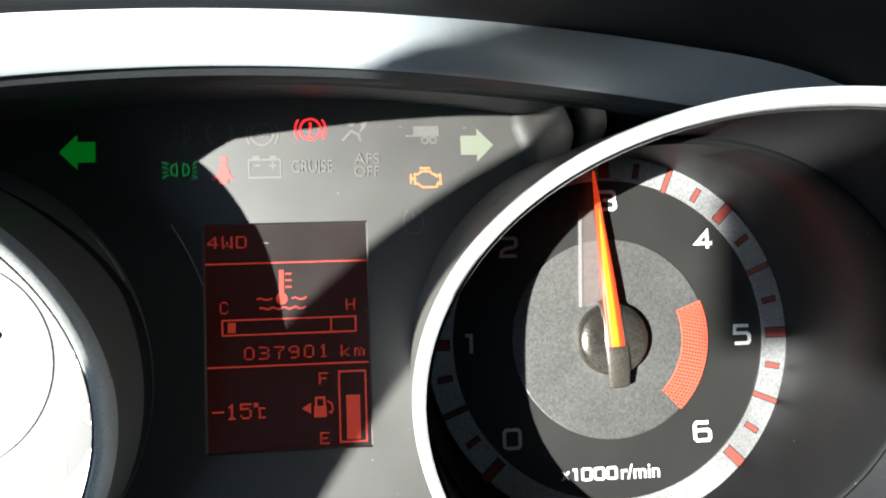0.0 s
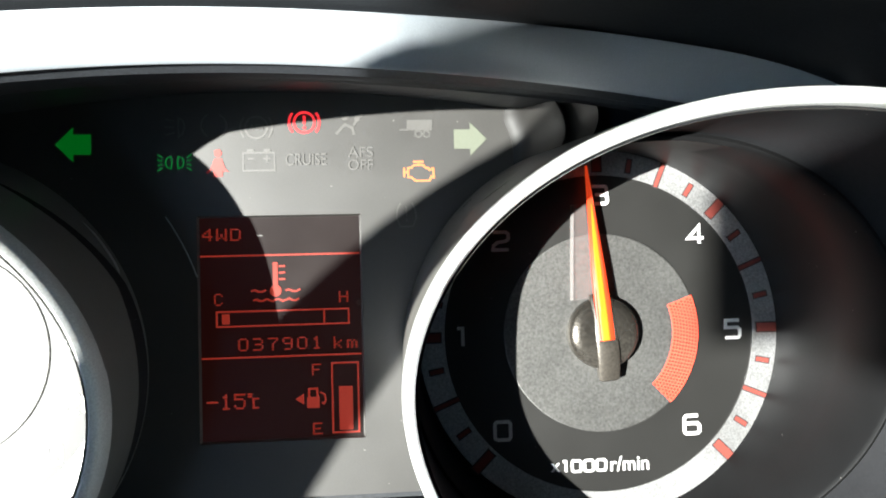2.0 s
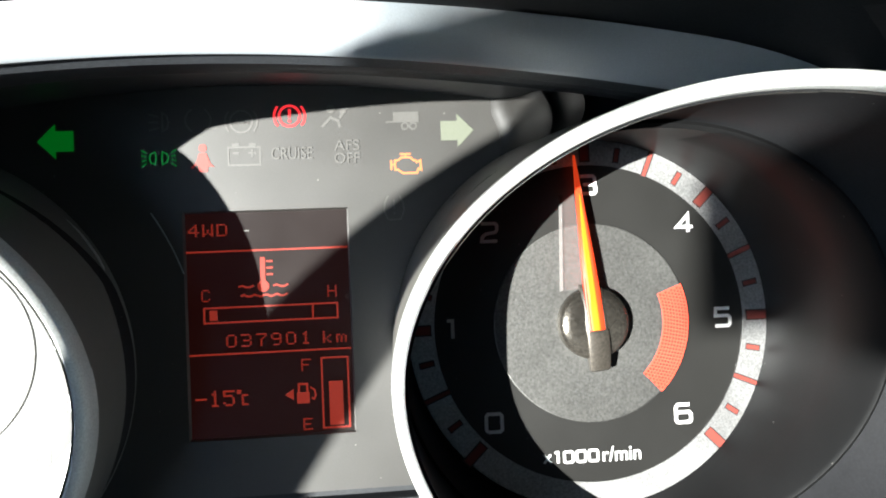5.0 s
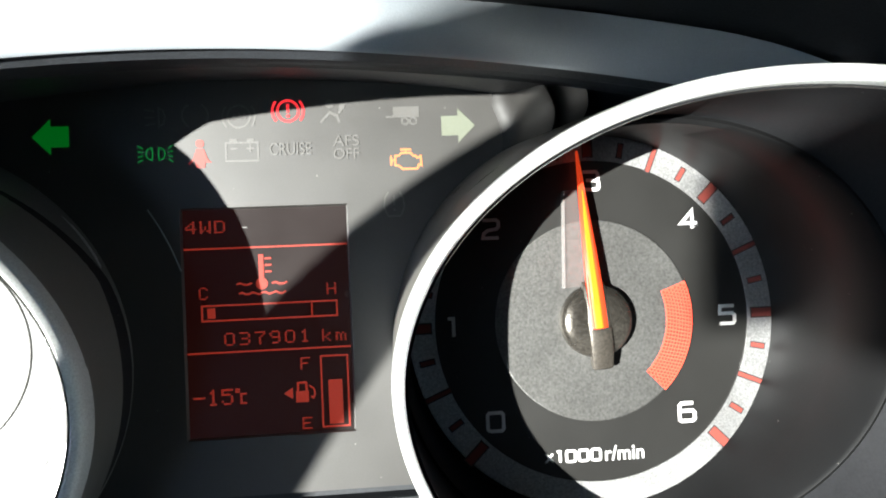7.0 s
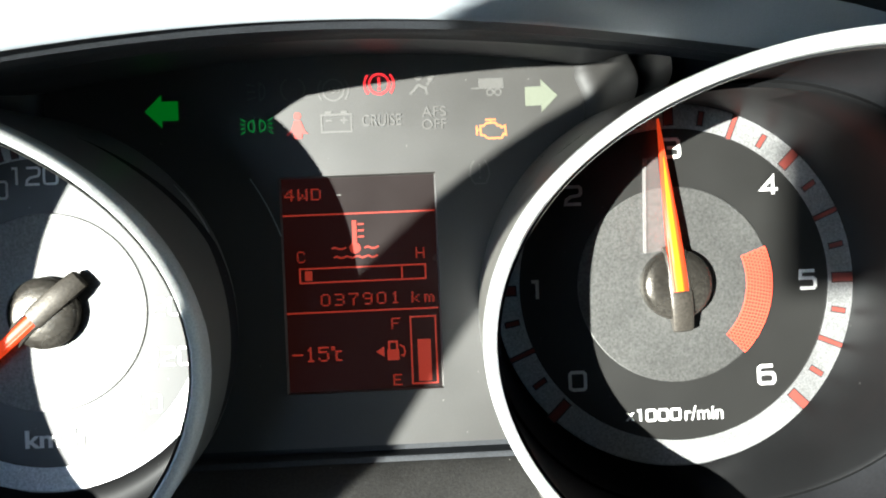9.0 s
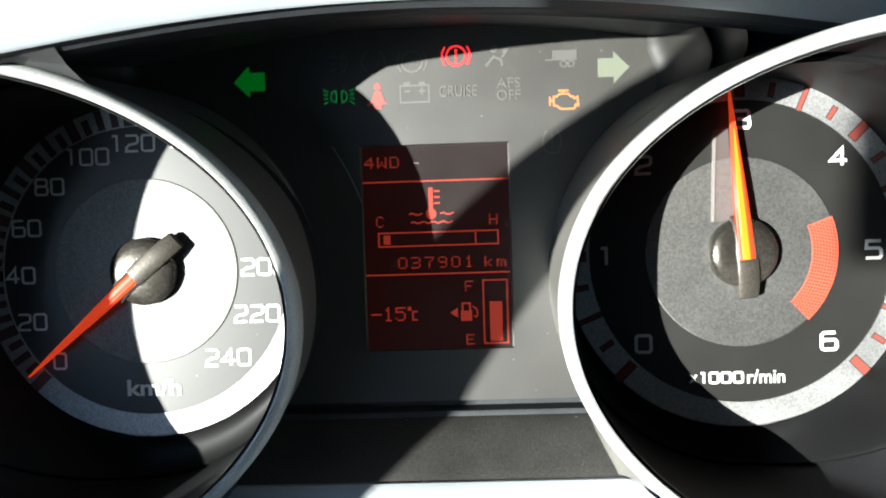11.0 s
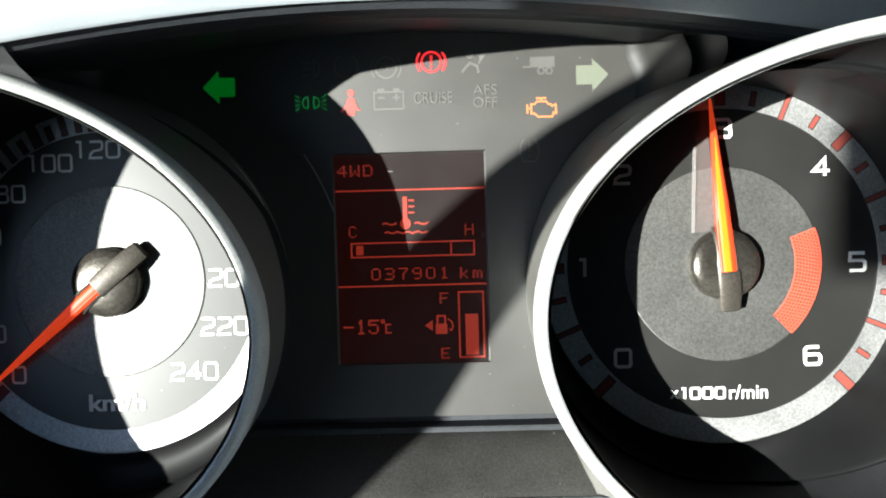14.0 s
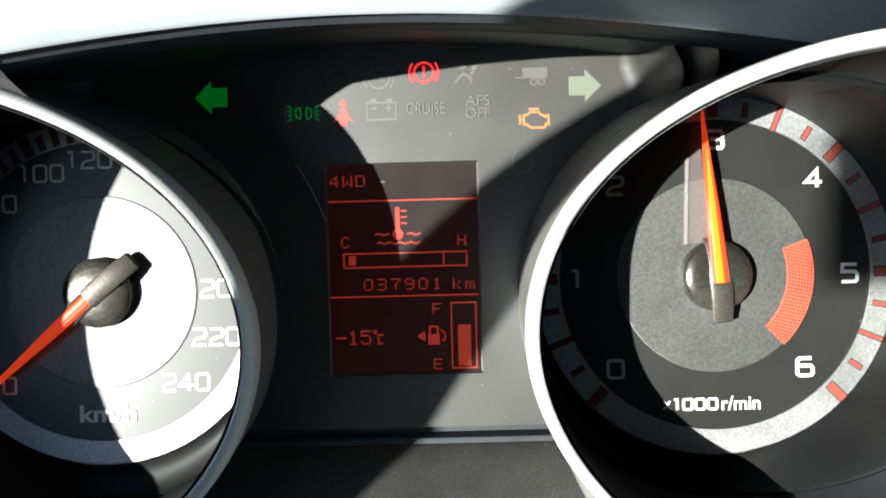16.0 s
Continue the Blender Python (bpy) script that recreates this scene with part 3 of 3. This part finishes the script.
ring = lambda x, z, r: arc(x, z, r, 0, 360, 28)[:-1] + [arc(x, z, r, 0, 360, 28)[0]]
bx, bz = 7.5, 65.3
symbol("brake_symbol", RED_LAMP, "red lit brake warning", ring(bx, bz, 3.0), arc(bx, bz, 4.4, 140, 220, 12), arc(bx, bz, 4.4, -40, 40, 12),
       plates=([(bx - 0.5, bz + 2.0), (bx - 0.3, bz - 0.6), (bx + 0.3, bz - 0.6), (bx + 0.5, bz + 2.0)], arc(bx, bz - 1.5, 0.5, 0, 300, 5)), width=0.7)
lx, lz = -29.8, 53.9
for sgn in (-1, 1):
    c = lx + sgn * 1.75
    bulb = [(c - sgn * 0.7, lz + 1.8), (c + sgn * 0.5, lz + 1.2), (c + sgn * 0.9, lz), (c + sgn * 0.5, lz - 1.2), (c - sgn * 0.7, lz - 1.8), (c - sgn * 1.0, lz), (c - sgn * 0.7, lz + 1.8)]
    rays = [[(c + sgn * 1.7, lz + k), (c + sgn * 3.1, lz + k * 1.6)] for k in (-1.5, -0.5, 0.5, 1.5)]
    symbol("side_light_symbol", GREEN_LAMP, "green lit side lights symbol", bulb, *rays, width=0.34)
px, pz = -17.5, 53.6
symbol("seat_belt_symbol", RED_DIM, "red lit seat belt symbol", [(px - 3.3, pz - 2.9), (px + 0.9, pz + 0.8)],
       plates=(arc(px, pz + 2.9, 1.15, 0, 340, 12), [(px - 1.0, pz + 1.4), (px + 1.0, pz + 1.4), (px + 2.1, pz - 1.6), (px + 3.2, pz - 2.6), (px + 1.4, pz - 2.4), (px + 1.2, pz - 4.0), (px - 1.2, pz - 4.0), (px - 1.4, pz - 2.2), (px - 2.0, pz - 1.4)]), width=0.5)
ax, az = -5.8, 54.2
symbol("battery_symbol", GHOST, "unlit grey battery symbol", [(ax - 4.5, az - 2.9), (ax + 4.5, az - 2.9), (ax + 4.5, az + 2.3), (ax - 4.5, az + 2.3), (ax - 4.5, az - 2.9)], [(ax - 3.2, az + 0.6), (ax - 1.4, az + 0.6)],
       [(ax + 1.2, az + 0.6), (ax + 3.4, az + 0.6)], [(ax + 2.3, az - 0.5), (ax + 2.3, az + 1.7)], plates=([(ax - 3.4, az + 2.6), (ax - 1.4, az + 2.6), (ax - 1.4, az + 3.4), (ax - 3.4, az + 3.4)], [(ax + 1.4, az + 2.6), (ax + 3.4, az + 2.6), (ax + 3.4, az + 3.4), (ax + 1.4, az + 3.4)]), width=0.5)
letters("cruise_text", "CRUISE", 7.9, 54.4, 3.5, 11.8, PY, GHOST, panel)
letters("headlamp_text", "AFS", 23.8, 56.4, 3.1, 7.4, PY, GHOST, panel)
letters("headlamp_text", "OFF", 23.8, 52.6, 3.1, 7.4, PY, GHOST, panel)
ex, ez = 41.0, 50.2
symbol("engine_symbol", AMBER_LAMP, "amber lit engine outline", [(ex - 3.6, ez + 1.4), (ex - 2.4, ez + 1.4), (ex - 1.6, ez + 2.3), (ex + 1.5, ez + 2.3), (ex + 2.3, ez + 1.3), (ex + 3.1, ez + 1.3), (ex + 3.5, ez + 0.6), (ex + 4.7, ez + 1.2), (ex + 4.9, ez - 1.9),
       (ex + 4.0, ez - 1.5), (ex + 3.5, ez - 2.9), (ex - 1.2, ez - 2.9), (ex - 2.6, ez - 1.7), (ex - 3.6, ez - 1.7), (ex - 3.6, ez + 1.4)], [(ex - 4.9, ez + 1.5), (ex - 4.9, ez - 1.7)], [(ex - 4.9, ez), (ex - 3.6, ez)], [(ex - 1.9, ez + 3.4), (ex + 1.6, ez + 3.4)], [(ex - 0.1, ez + 3.3), (ex - 0.1, ez + 2.4)], width=0.55, shrink=(ex, ez, 0.9))
tx, tz = 40.5, 63.8
symbol("trailer_symbol", GHOST, "unlit grey trailer symbol", ring(tx + 0.6, tz - 2.2, 0.95), ring(tx + 3.0, tz - 2.2, 0.95), [(tx - 5.0, tz - 0.9), (tx - 2.6, tz - 0.9)], plates=([(tx - 2.8, tz - 1.1), (tx + 4.8, tz - 1.1), (tx + 4.8, tz + 2.0), (tx - 2.8, tz + 2.0)],), width=0.5)
gx, gz = 20.4, 65.0
symbol("airbag_symbol", GHOST, "unlit grey airbag symbol", [(gx - 3.6, gz - 3.2), (gx - 1.0, gz - 0.4), (gx + 1.2, gz - 1.4), (gx + 1.6, gz - 3.4)], [(gx + 3.8, gz + 2.6), (gx + 1.6, gz - 0.6)], plates=(arc(gx - 1.0, gz + 2.1, 1.25, 0, 330, 11), arc(gx + 2.6, gz + 1.4, 0.9, 0, 330, 9)), width=0.8)
symbol("anti_lock_symbol", GHOST, "unlit grey ring symbol", ring(-6.4, 64.0, 3.2), arc(-6.4, 64.0, 4.6, 140, 220, 12), arc(-6.4, 64.0, 4.6, -40, 40, 12), width=0.5)
letters("anti_lock_text", "ABS", -6.4, 64.0, 1.7, 4.2, PY, GHOST, panel)
symbol("glow_plug_symbol", GHOST, "unlit grey coil symbol", arc(-18.6, 64.6, 3.6, 120, 240, 12), arc(-18.6, 64.6, 3.6, -60, 60, 12), width=0.5)
symbol("fog_lamp_symbol", GHOST, "unlit grey fog lamp symbol", [(-28.6, 67.0), (-27.4, 66.2), (-26.9, 64.3), (-27.4, 62.4), (-28.6, 61.6), (-28.6, 67.0)], [(-29.8, 66.0), (-32.4, 66.6)], [(-29.8, 64.3), (-32.4, 64.3)], [(-29.8, 62.6), (-32.4, 62.0)], width=0.45)
symbol("tyre_symbol", GHOST, "unlit grey tyre pressure symbol", [(35.0, 34.2), (34.0, 36.6), (34.3, 39.2), (35.3, 41.0)], [(38.9, 34.2), (39.9, 36.6), (39.6, 39.2), (38.6, 41.0)], [(35.0, 34.0), (38.9, 34.0)], [(37.0, 39.9), (37.0, 37.2)], [(37.0, 36.2), (37.0, 35.5)], width=0.5)


def arrow(x, z, sgn):
    return [(x + sgn * u, z + w) for u, w in ((-4.9, -2.9), (0.0, -2.9), (0.0, -5.0), (5.0, 0.0), (0.0, 5.0), (0.0, 2.9), (-4.9, 2.9))]


symbol("turn_arrow", SUN_ARROW, "turn signal arrow, paler colour put in for sun", plates=(arrow(56.6, 59.9, 1),))
symbol("turn_arrow", GREEN_ARROW, "dim lit green turn signal arrow", plates=(arrow(-58.0, 59.4, -1),))

# Silver colour here stands in for a highlight on a dark edge.
part("ridge", Shape().line(arc(-100.0, -5.7, 80.5, 19, 33, 14), 0.28, PY - 0.5, PY), SILVER, panel, "thin ridge coloured silver for its highlight")

# ---- hood over the cluster ----
XR = [-300 + 5 * i for i in range(121)]
low = lambda x: 60.96 - 11.73 * ((x + 2) / 100) ** 2 + 1.81 * ((x + 2) / 100) ** 4
high = lambda x: 69.9 - 8.75 * ((x + 4) / 100) ** 2 + 0.13 * ((x + 4) / 100) ** 4 - 7.0 * max(0.0, (x - 95) / 40) ** 2


def recede(p, full):
    f = min(1.0, max(0.0, (p[0] - 28) / 50, (-p[0] - 118) / 50))
    y = p[1] + full * f * f * (3 - 2 * f)
    return tuple(EYE0 + (Vector(p) - EYE0) * ((y - EYE0.y) / (p[1] - EYE0.y)))


curve = lambda y, fz, full=29.0: [recede((x, y, fz(x)), full) for x in XR]
hood = thing("cluster_hood", "arched silver trim over a black hood above the gauges", "trim")
lower_edge = curve(-71.5, lambda x: low(x) + 0.6)
s = Shape().loft([lower_edge, curve(-73.2, low), curve(-74.2, lambda x: low(x) + 0.5), curve(-76.5, lambda x: low(x) + 0.6 * (high(x) - low(x))),
                  curve(-78.2, lambda x: high(x) - 0.7), curve(-78.4, high), curve(-77.0, lambda x: high(x) + 0.6)], closed=False)
part("arched_trim", s, SILVER, hood, "silver satin arched trim", smooth=45)
top_line = [(x, 3.6, low(x) + 13.5) for x in XR]
lift = lambda f, dz: [(x, y, z + dz) for x, y, z in between(lower_edge, top_line, f)]
s = Shape().loft([lower_edge, lift(0.04, -1.6), lift(0.09, -1.2), lift(0.12, -2.0), lift(0.14, -1.6), lift(0.17, 0.2), lift(0.27, -0.2), lift(0.32, -1.3), lift(0.37, 0.4), lift(0.7, 1.2), top_line], closed=False)
part("soffit", s, BLACK, hood, "black ridged underside of the hood", smooth=35)
s = Shape().loft([curve(-77.1, lambda x: high(x) + 0.5), curve(-79.5, lambda x: high(x) + 0.9), curve(-86, lambda x: high(x) + 1.4), curve(-100, lambda x: high(x) + 2.2), curve(-124, lambda x: high(x) + 4, 10),
                  curve(-130, lambda x: high(x) + 9, 0), curve(-122, lambda x: high(x) + 16, 0), curve(-60, lambda x: high(x) + 24, 0), curve(60, lambda x: 92, 0), curve(260, lambda x: 94, 0)], closed=False)
part("visor", s, VISOR, hood, "black grained overhanging visor", smooth=50)

# curved end walls of the recess
for sgn, x0 in ((1, 69.8), (-1, 93.0)):
    end = thing("recess_end", "curved charcoal end wall beside the warning symbols", "trim", "ends of the recess")
    foot = lambda x: -5.7 + math.sqrt(max(0.0, 65.2 ** 2 - (100 - x) ** 2)) - 2.5
    row = lambda y, x, n=17: [(sgn * (x + 3.2 * math.sin(math.pi * min(0.95, 0.12 + 1.5 * i / (n - 1)))), y, foot(x) + (78 - foot(x)) * i / (n - 1)) for i in range(n)]
    s = Shape().loft([row(PY + 0.1, x0 - 3.6), row(3.5, x0 - 2.2), row(2.7, x0 - 0.8), row(1.4, x0 + 0.7), row(-0.4, x0 + 2.1), row(-3.0, x0 + 3.4), row(-6, x0 + 5.0), row(-10, x0 + 6.6), row(-13, x0 + 7.6), row(-14, x0 + 8.2)], closed=False)
    part("inner_wall", s, WALL, end, smooth=60)
    s = Shape().loft([row(-14, x0 + 8.2), row(-13.6, x0 + 8.8), row(-9, x0 + 9.4), row(-9, x0 + 10.0), row(-14, x0 + 10.8), row(-15, x0 + 11.6), row(-20, x0 + 13.0), row(-24, x0 + 14.6)], closed=False)
    part("front_wall", s, WALL, end, smooth=40)

fascia = thing("cluster_fascia", "dark satin fascia round the gauge rings", "trim")
for sgn, cx in ((1, 109.3), (-1, -112.7)):
    inner = slanted(cx, -66.0, -10.95, -0.442, -0.104, 75.6, 66.8, sgn, back=4.0)
    far = slanted(cx, -66.0, -10.95, -0.442, -0.104, 82.0, 75.0, sgn, back=10.0)
    rim2 = slanted(cx, -66.0, -10.95, -0.35, -0.1, 190.0, 150.0, sgn, back=22.0)
    order = [i % N for i in range(int(-112 / 360 * N), int(48 / 360 * N) + 1)]
    s = Shape().loft([[row[i] for i in order] for row in (inner, far, rim2)], closed=False)
    part("side_fascia", s, BLACK, fascia, smooth=40)

# web between the hood's left end and the speed gauge's ring, with a rounded end
XW = [-200 + 4 * i for i in range(30)] + [-83, -82, -81, -80, -79.6, -79, -78, -77, -76, -75, -74]


def ring_top(x):
    u = -112.7 - x
    z = -10.95 + 66.9 * math.sqrt(max(0.0, 1 - (u / 76.2) ** 2))
    return (x, -66.0 - 0.439 * u - 0.093 * (z + 10.95), z - 0.6)


def middle(x, sgn):
    a, c = Vector((x, -71.8, low(x) + 0.4)), Vector(ring_top(x))
    half = math.sqrt(max(0.0, 36 - (x + 74) ** 2)) if x > -80 else 0.0
    f = min(1.0, max(0.0, 0.5 - sgn * half / max(0.1, a.z - c.z)))
    return tuple(a + (c - a) * f)


s = Shape()
s.loft([[(x, -71.8, low(x) + 0.4) for x in XW], [middle(x, 1) for x in XW]], closed=False)
s.loft([[middle(x, -1) for x in XW], [ring_top(x) for x in XW]], closed=False)
part("web", s, WEB, fascia, "dark grey web with a rounded end", smooth=40)

# ---- shelf and lower trim between the gauges ----
shelf = thing("cluster_shelf", "black textured shelf below the centre panel", "shelf")
wide = lambda y, z, a, c: [(a + (c - a) * i / 30, y, z) for i in range(31)]
s = Shape().loft([wide(y, z, -55, 51) for y, z in ((PY + 3.9, -44.3), (PY + 3.9, -46.6), (PY + 0.5, -46.9), (PY - 1.0, -47.2), (PY - 1.3, -47.8), (PY - 1.3, -48.8))], closed=False)
part("ledge", s, BLACK, shelf, "black ledge with a groove above it", smooth=35)
s = Shape().loft([wide(y, z, a, c) for y, z, a, c in ((PY - 1.3, -48.8, -55, 51), (1.0, -49.4, -55, 51.5), (-3, -52.8, -57, 53), (-8, -57.4, -59, 55), (-11.5, -61.0, -61, 57), (-13.2, -63.0, -62, 58), (-14.5, -65.2, -62, 58))], closed=False)
part("shelf_top", s, SHELF, shelf, smooth=35)
s = Shape().loft([[(x + k * 7.0, y - 15.0 * k * k, z) for k in (0.0, 0.2, 0.4, 0.6, 0.8, 1.0)] for x, y, z in ((45.5, 2.4, -48.9), (46.0, 0.9, -49.6), (47.5, -3.1, -52.9), (49.5, -8.1, -57.5), (51.3, -11.6, -61.1), (52.0, -13.3, -63.2))], closed=False)
part("shelf_end", s, TUBE_OUT, shelf, "grey curved end of the shelf", smooth=60)
trim = thing("lower_trim", "silver satin trim strip below the shelf", "trim")
s = Shape().loft([wide(y, z, a, c) for y, z, a, c in ((-13.0, -67, -62, 58), (-13.2, -64.5, -62, 57), (-14.0, -63.7, -62, 57), (-15.2, -63.8, -62, 57), (-16.2, -64.8, -63, 58), (-17.4, -67.2, -65, 60), (-19.0, -75, -74, 70), (-20.5, -88, -90, 86), (-21.5, -105, -100, 96))], closed=False)
part("trim_face", s, SILVER, trim, smooth=40)

# ---- behind the camera, unseen: the steering wheel, whose rim is shaped to throw the slanting shadow ----
wheel = thing("steering_wheel", "black leather steering wheel before the cluster", "steering wheel")
WC, WR = Vector((-88., -262.0, -144.4)), 188.7
s, rows = Shape(), []
for i in range(96):
    t = 2 * math.pi * i / 96
    out = Vector((math.cos(t), -0.25 * math.sin(t), math.sin(t)))
    c = WC + out * WR
    out.normalize()
    shade_swell = min(1.0, max(0.0, (math.degrees(t) - 110) / 40)) * min(1.0, max(0.0, (200 - math.degrees(t)) / 20))     # rim thickened here to widen its cast shadow
    WT = 10.2 + 8.5 * shade_swell
    c += out * 4.0 * shade_swell
    top = min(1.0, max(0.0, (113 - math.degrees(t)) / 7)) * min(1.0, max(0.0, (math.degrees(t) - 50) / 15))     # top of the rim thickened so its shadow covers the silver trim
    WT += 6.0 * top
    c += out * 2.5 * top
    rows.append([tuple(c + out * WT * math.cos(u) + Vector((0, 1, 0)) * WT * math.sin(u)) for u in [2 * math.pi * k / 16 for k in range(16)]])
s.loft(rows + [rows[0]])
part("rim", s, LEATHER, wheel, smooth=80)
s = Shape().loft([[(WC.x + r * math.cos(t), y, WC.z + r * 0.8 * math.sin(t)) for t in ANGLES[::4]] for r, y in ((60, -240), (66, -250), (64, -272), (50, -284), (1, -288))])
part("hub_pad", s, LEATHER, wheel, smooth=60)
for sgn in (-1, 1):
    s = Shape().loft([[(WC.x + sgn * x, y, WC.z + z) for y, z in ((-252, 16), (-266, 18), (-272, 0), (-266, -18), (-252, -16))] for x in (50, 90, 130, 176)])
    part("spoke", s, LEATHER, wheel, smooth=40)

# ---- the cluster leans back as one ----
for ob in list(scene.objects):
    if ob.parent is None and ob.type in {"MESH", "EMPTY"}:
        ob.matrix_world = TILT @ ob.matrix_world

# ---- the cabin round it, upright: unseen walls added to shape the light ----
def slab(name, boxes, label, mat=CABIN):
    s = Shape()
    for x0, x1, y0, y1, z0, z1 in boxes:
        s.box(x0, x1, z0, z1, y0, y1)
    return tagged(part(name, s, mat), label, "cabin", kind="structure")


slab("ceiling", [(-560, 1060, -1700, 120, 520, 560)], "dark lining added unseen to dim reflections", LINING)
slab("floor", [(-560, 1060, -1700, 400, -760, -720)], "dark floor added unseen below")
slab("wall_left", [(-560, -520, -1700, 400, -720, 110), (-560, -520, -1700, -1200, 110, 520), (-560, -520, -1200, -880, 110, 250), (-560, -520, -1200, -880, 470, 520), (-560, -520, -880, -820, 110, 520), (-560, -520, -340, 400, 110, 140), (-560, -520, -340, -260, 140, 440), (-560, -520, -820, -120, 440, 520)], "grey wall added unseen, two openings cut for the light")
slab("wall_right", [(1020, 1060, -1700, 400, -720, -20), (1020, 1060, -1700, -900, -20, 520), (1020, 1060, -900, -120, 440, 520)], "grey wall added unseen, one opening for sky light")
slab("wall_back", [(-520, 1020, -1700, -1660, -720, 520)], "dark rear wall added unseen to dim reflections", LINING)
slab("wall_front", [(-520, 1020, 360, 400, -720, 60)], "dark wall added unseen below the windscreen opening")
# Unseen slab shaped to throw the shade on the rev counter's right side.
light_block = Shape()
outline = ((-728, 282), (-711, 317), (-705, 324), (-730, 335), (-776, 368), (-820, 406), (-820, 318))
light_block.loft([[(x, y, z) for y, z in outline] for x in (-560, -520)])
light_block.f += [tuple(range(7)), tuple(range(13, 6, -1))]
tagged(part("wall_left_shade", light_block, CABIN), "unseen slab added in the window to shade the dial", "cabin", kind="structure")
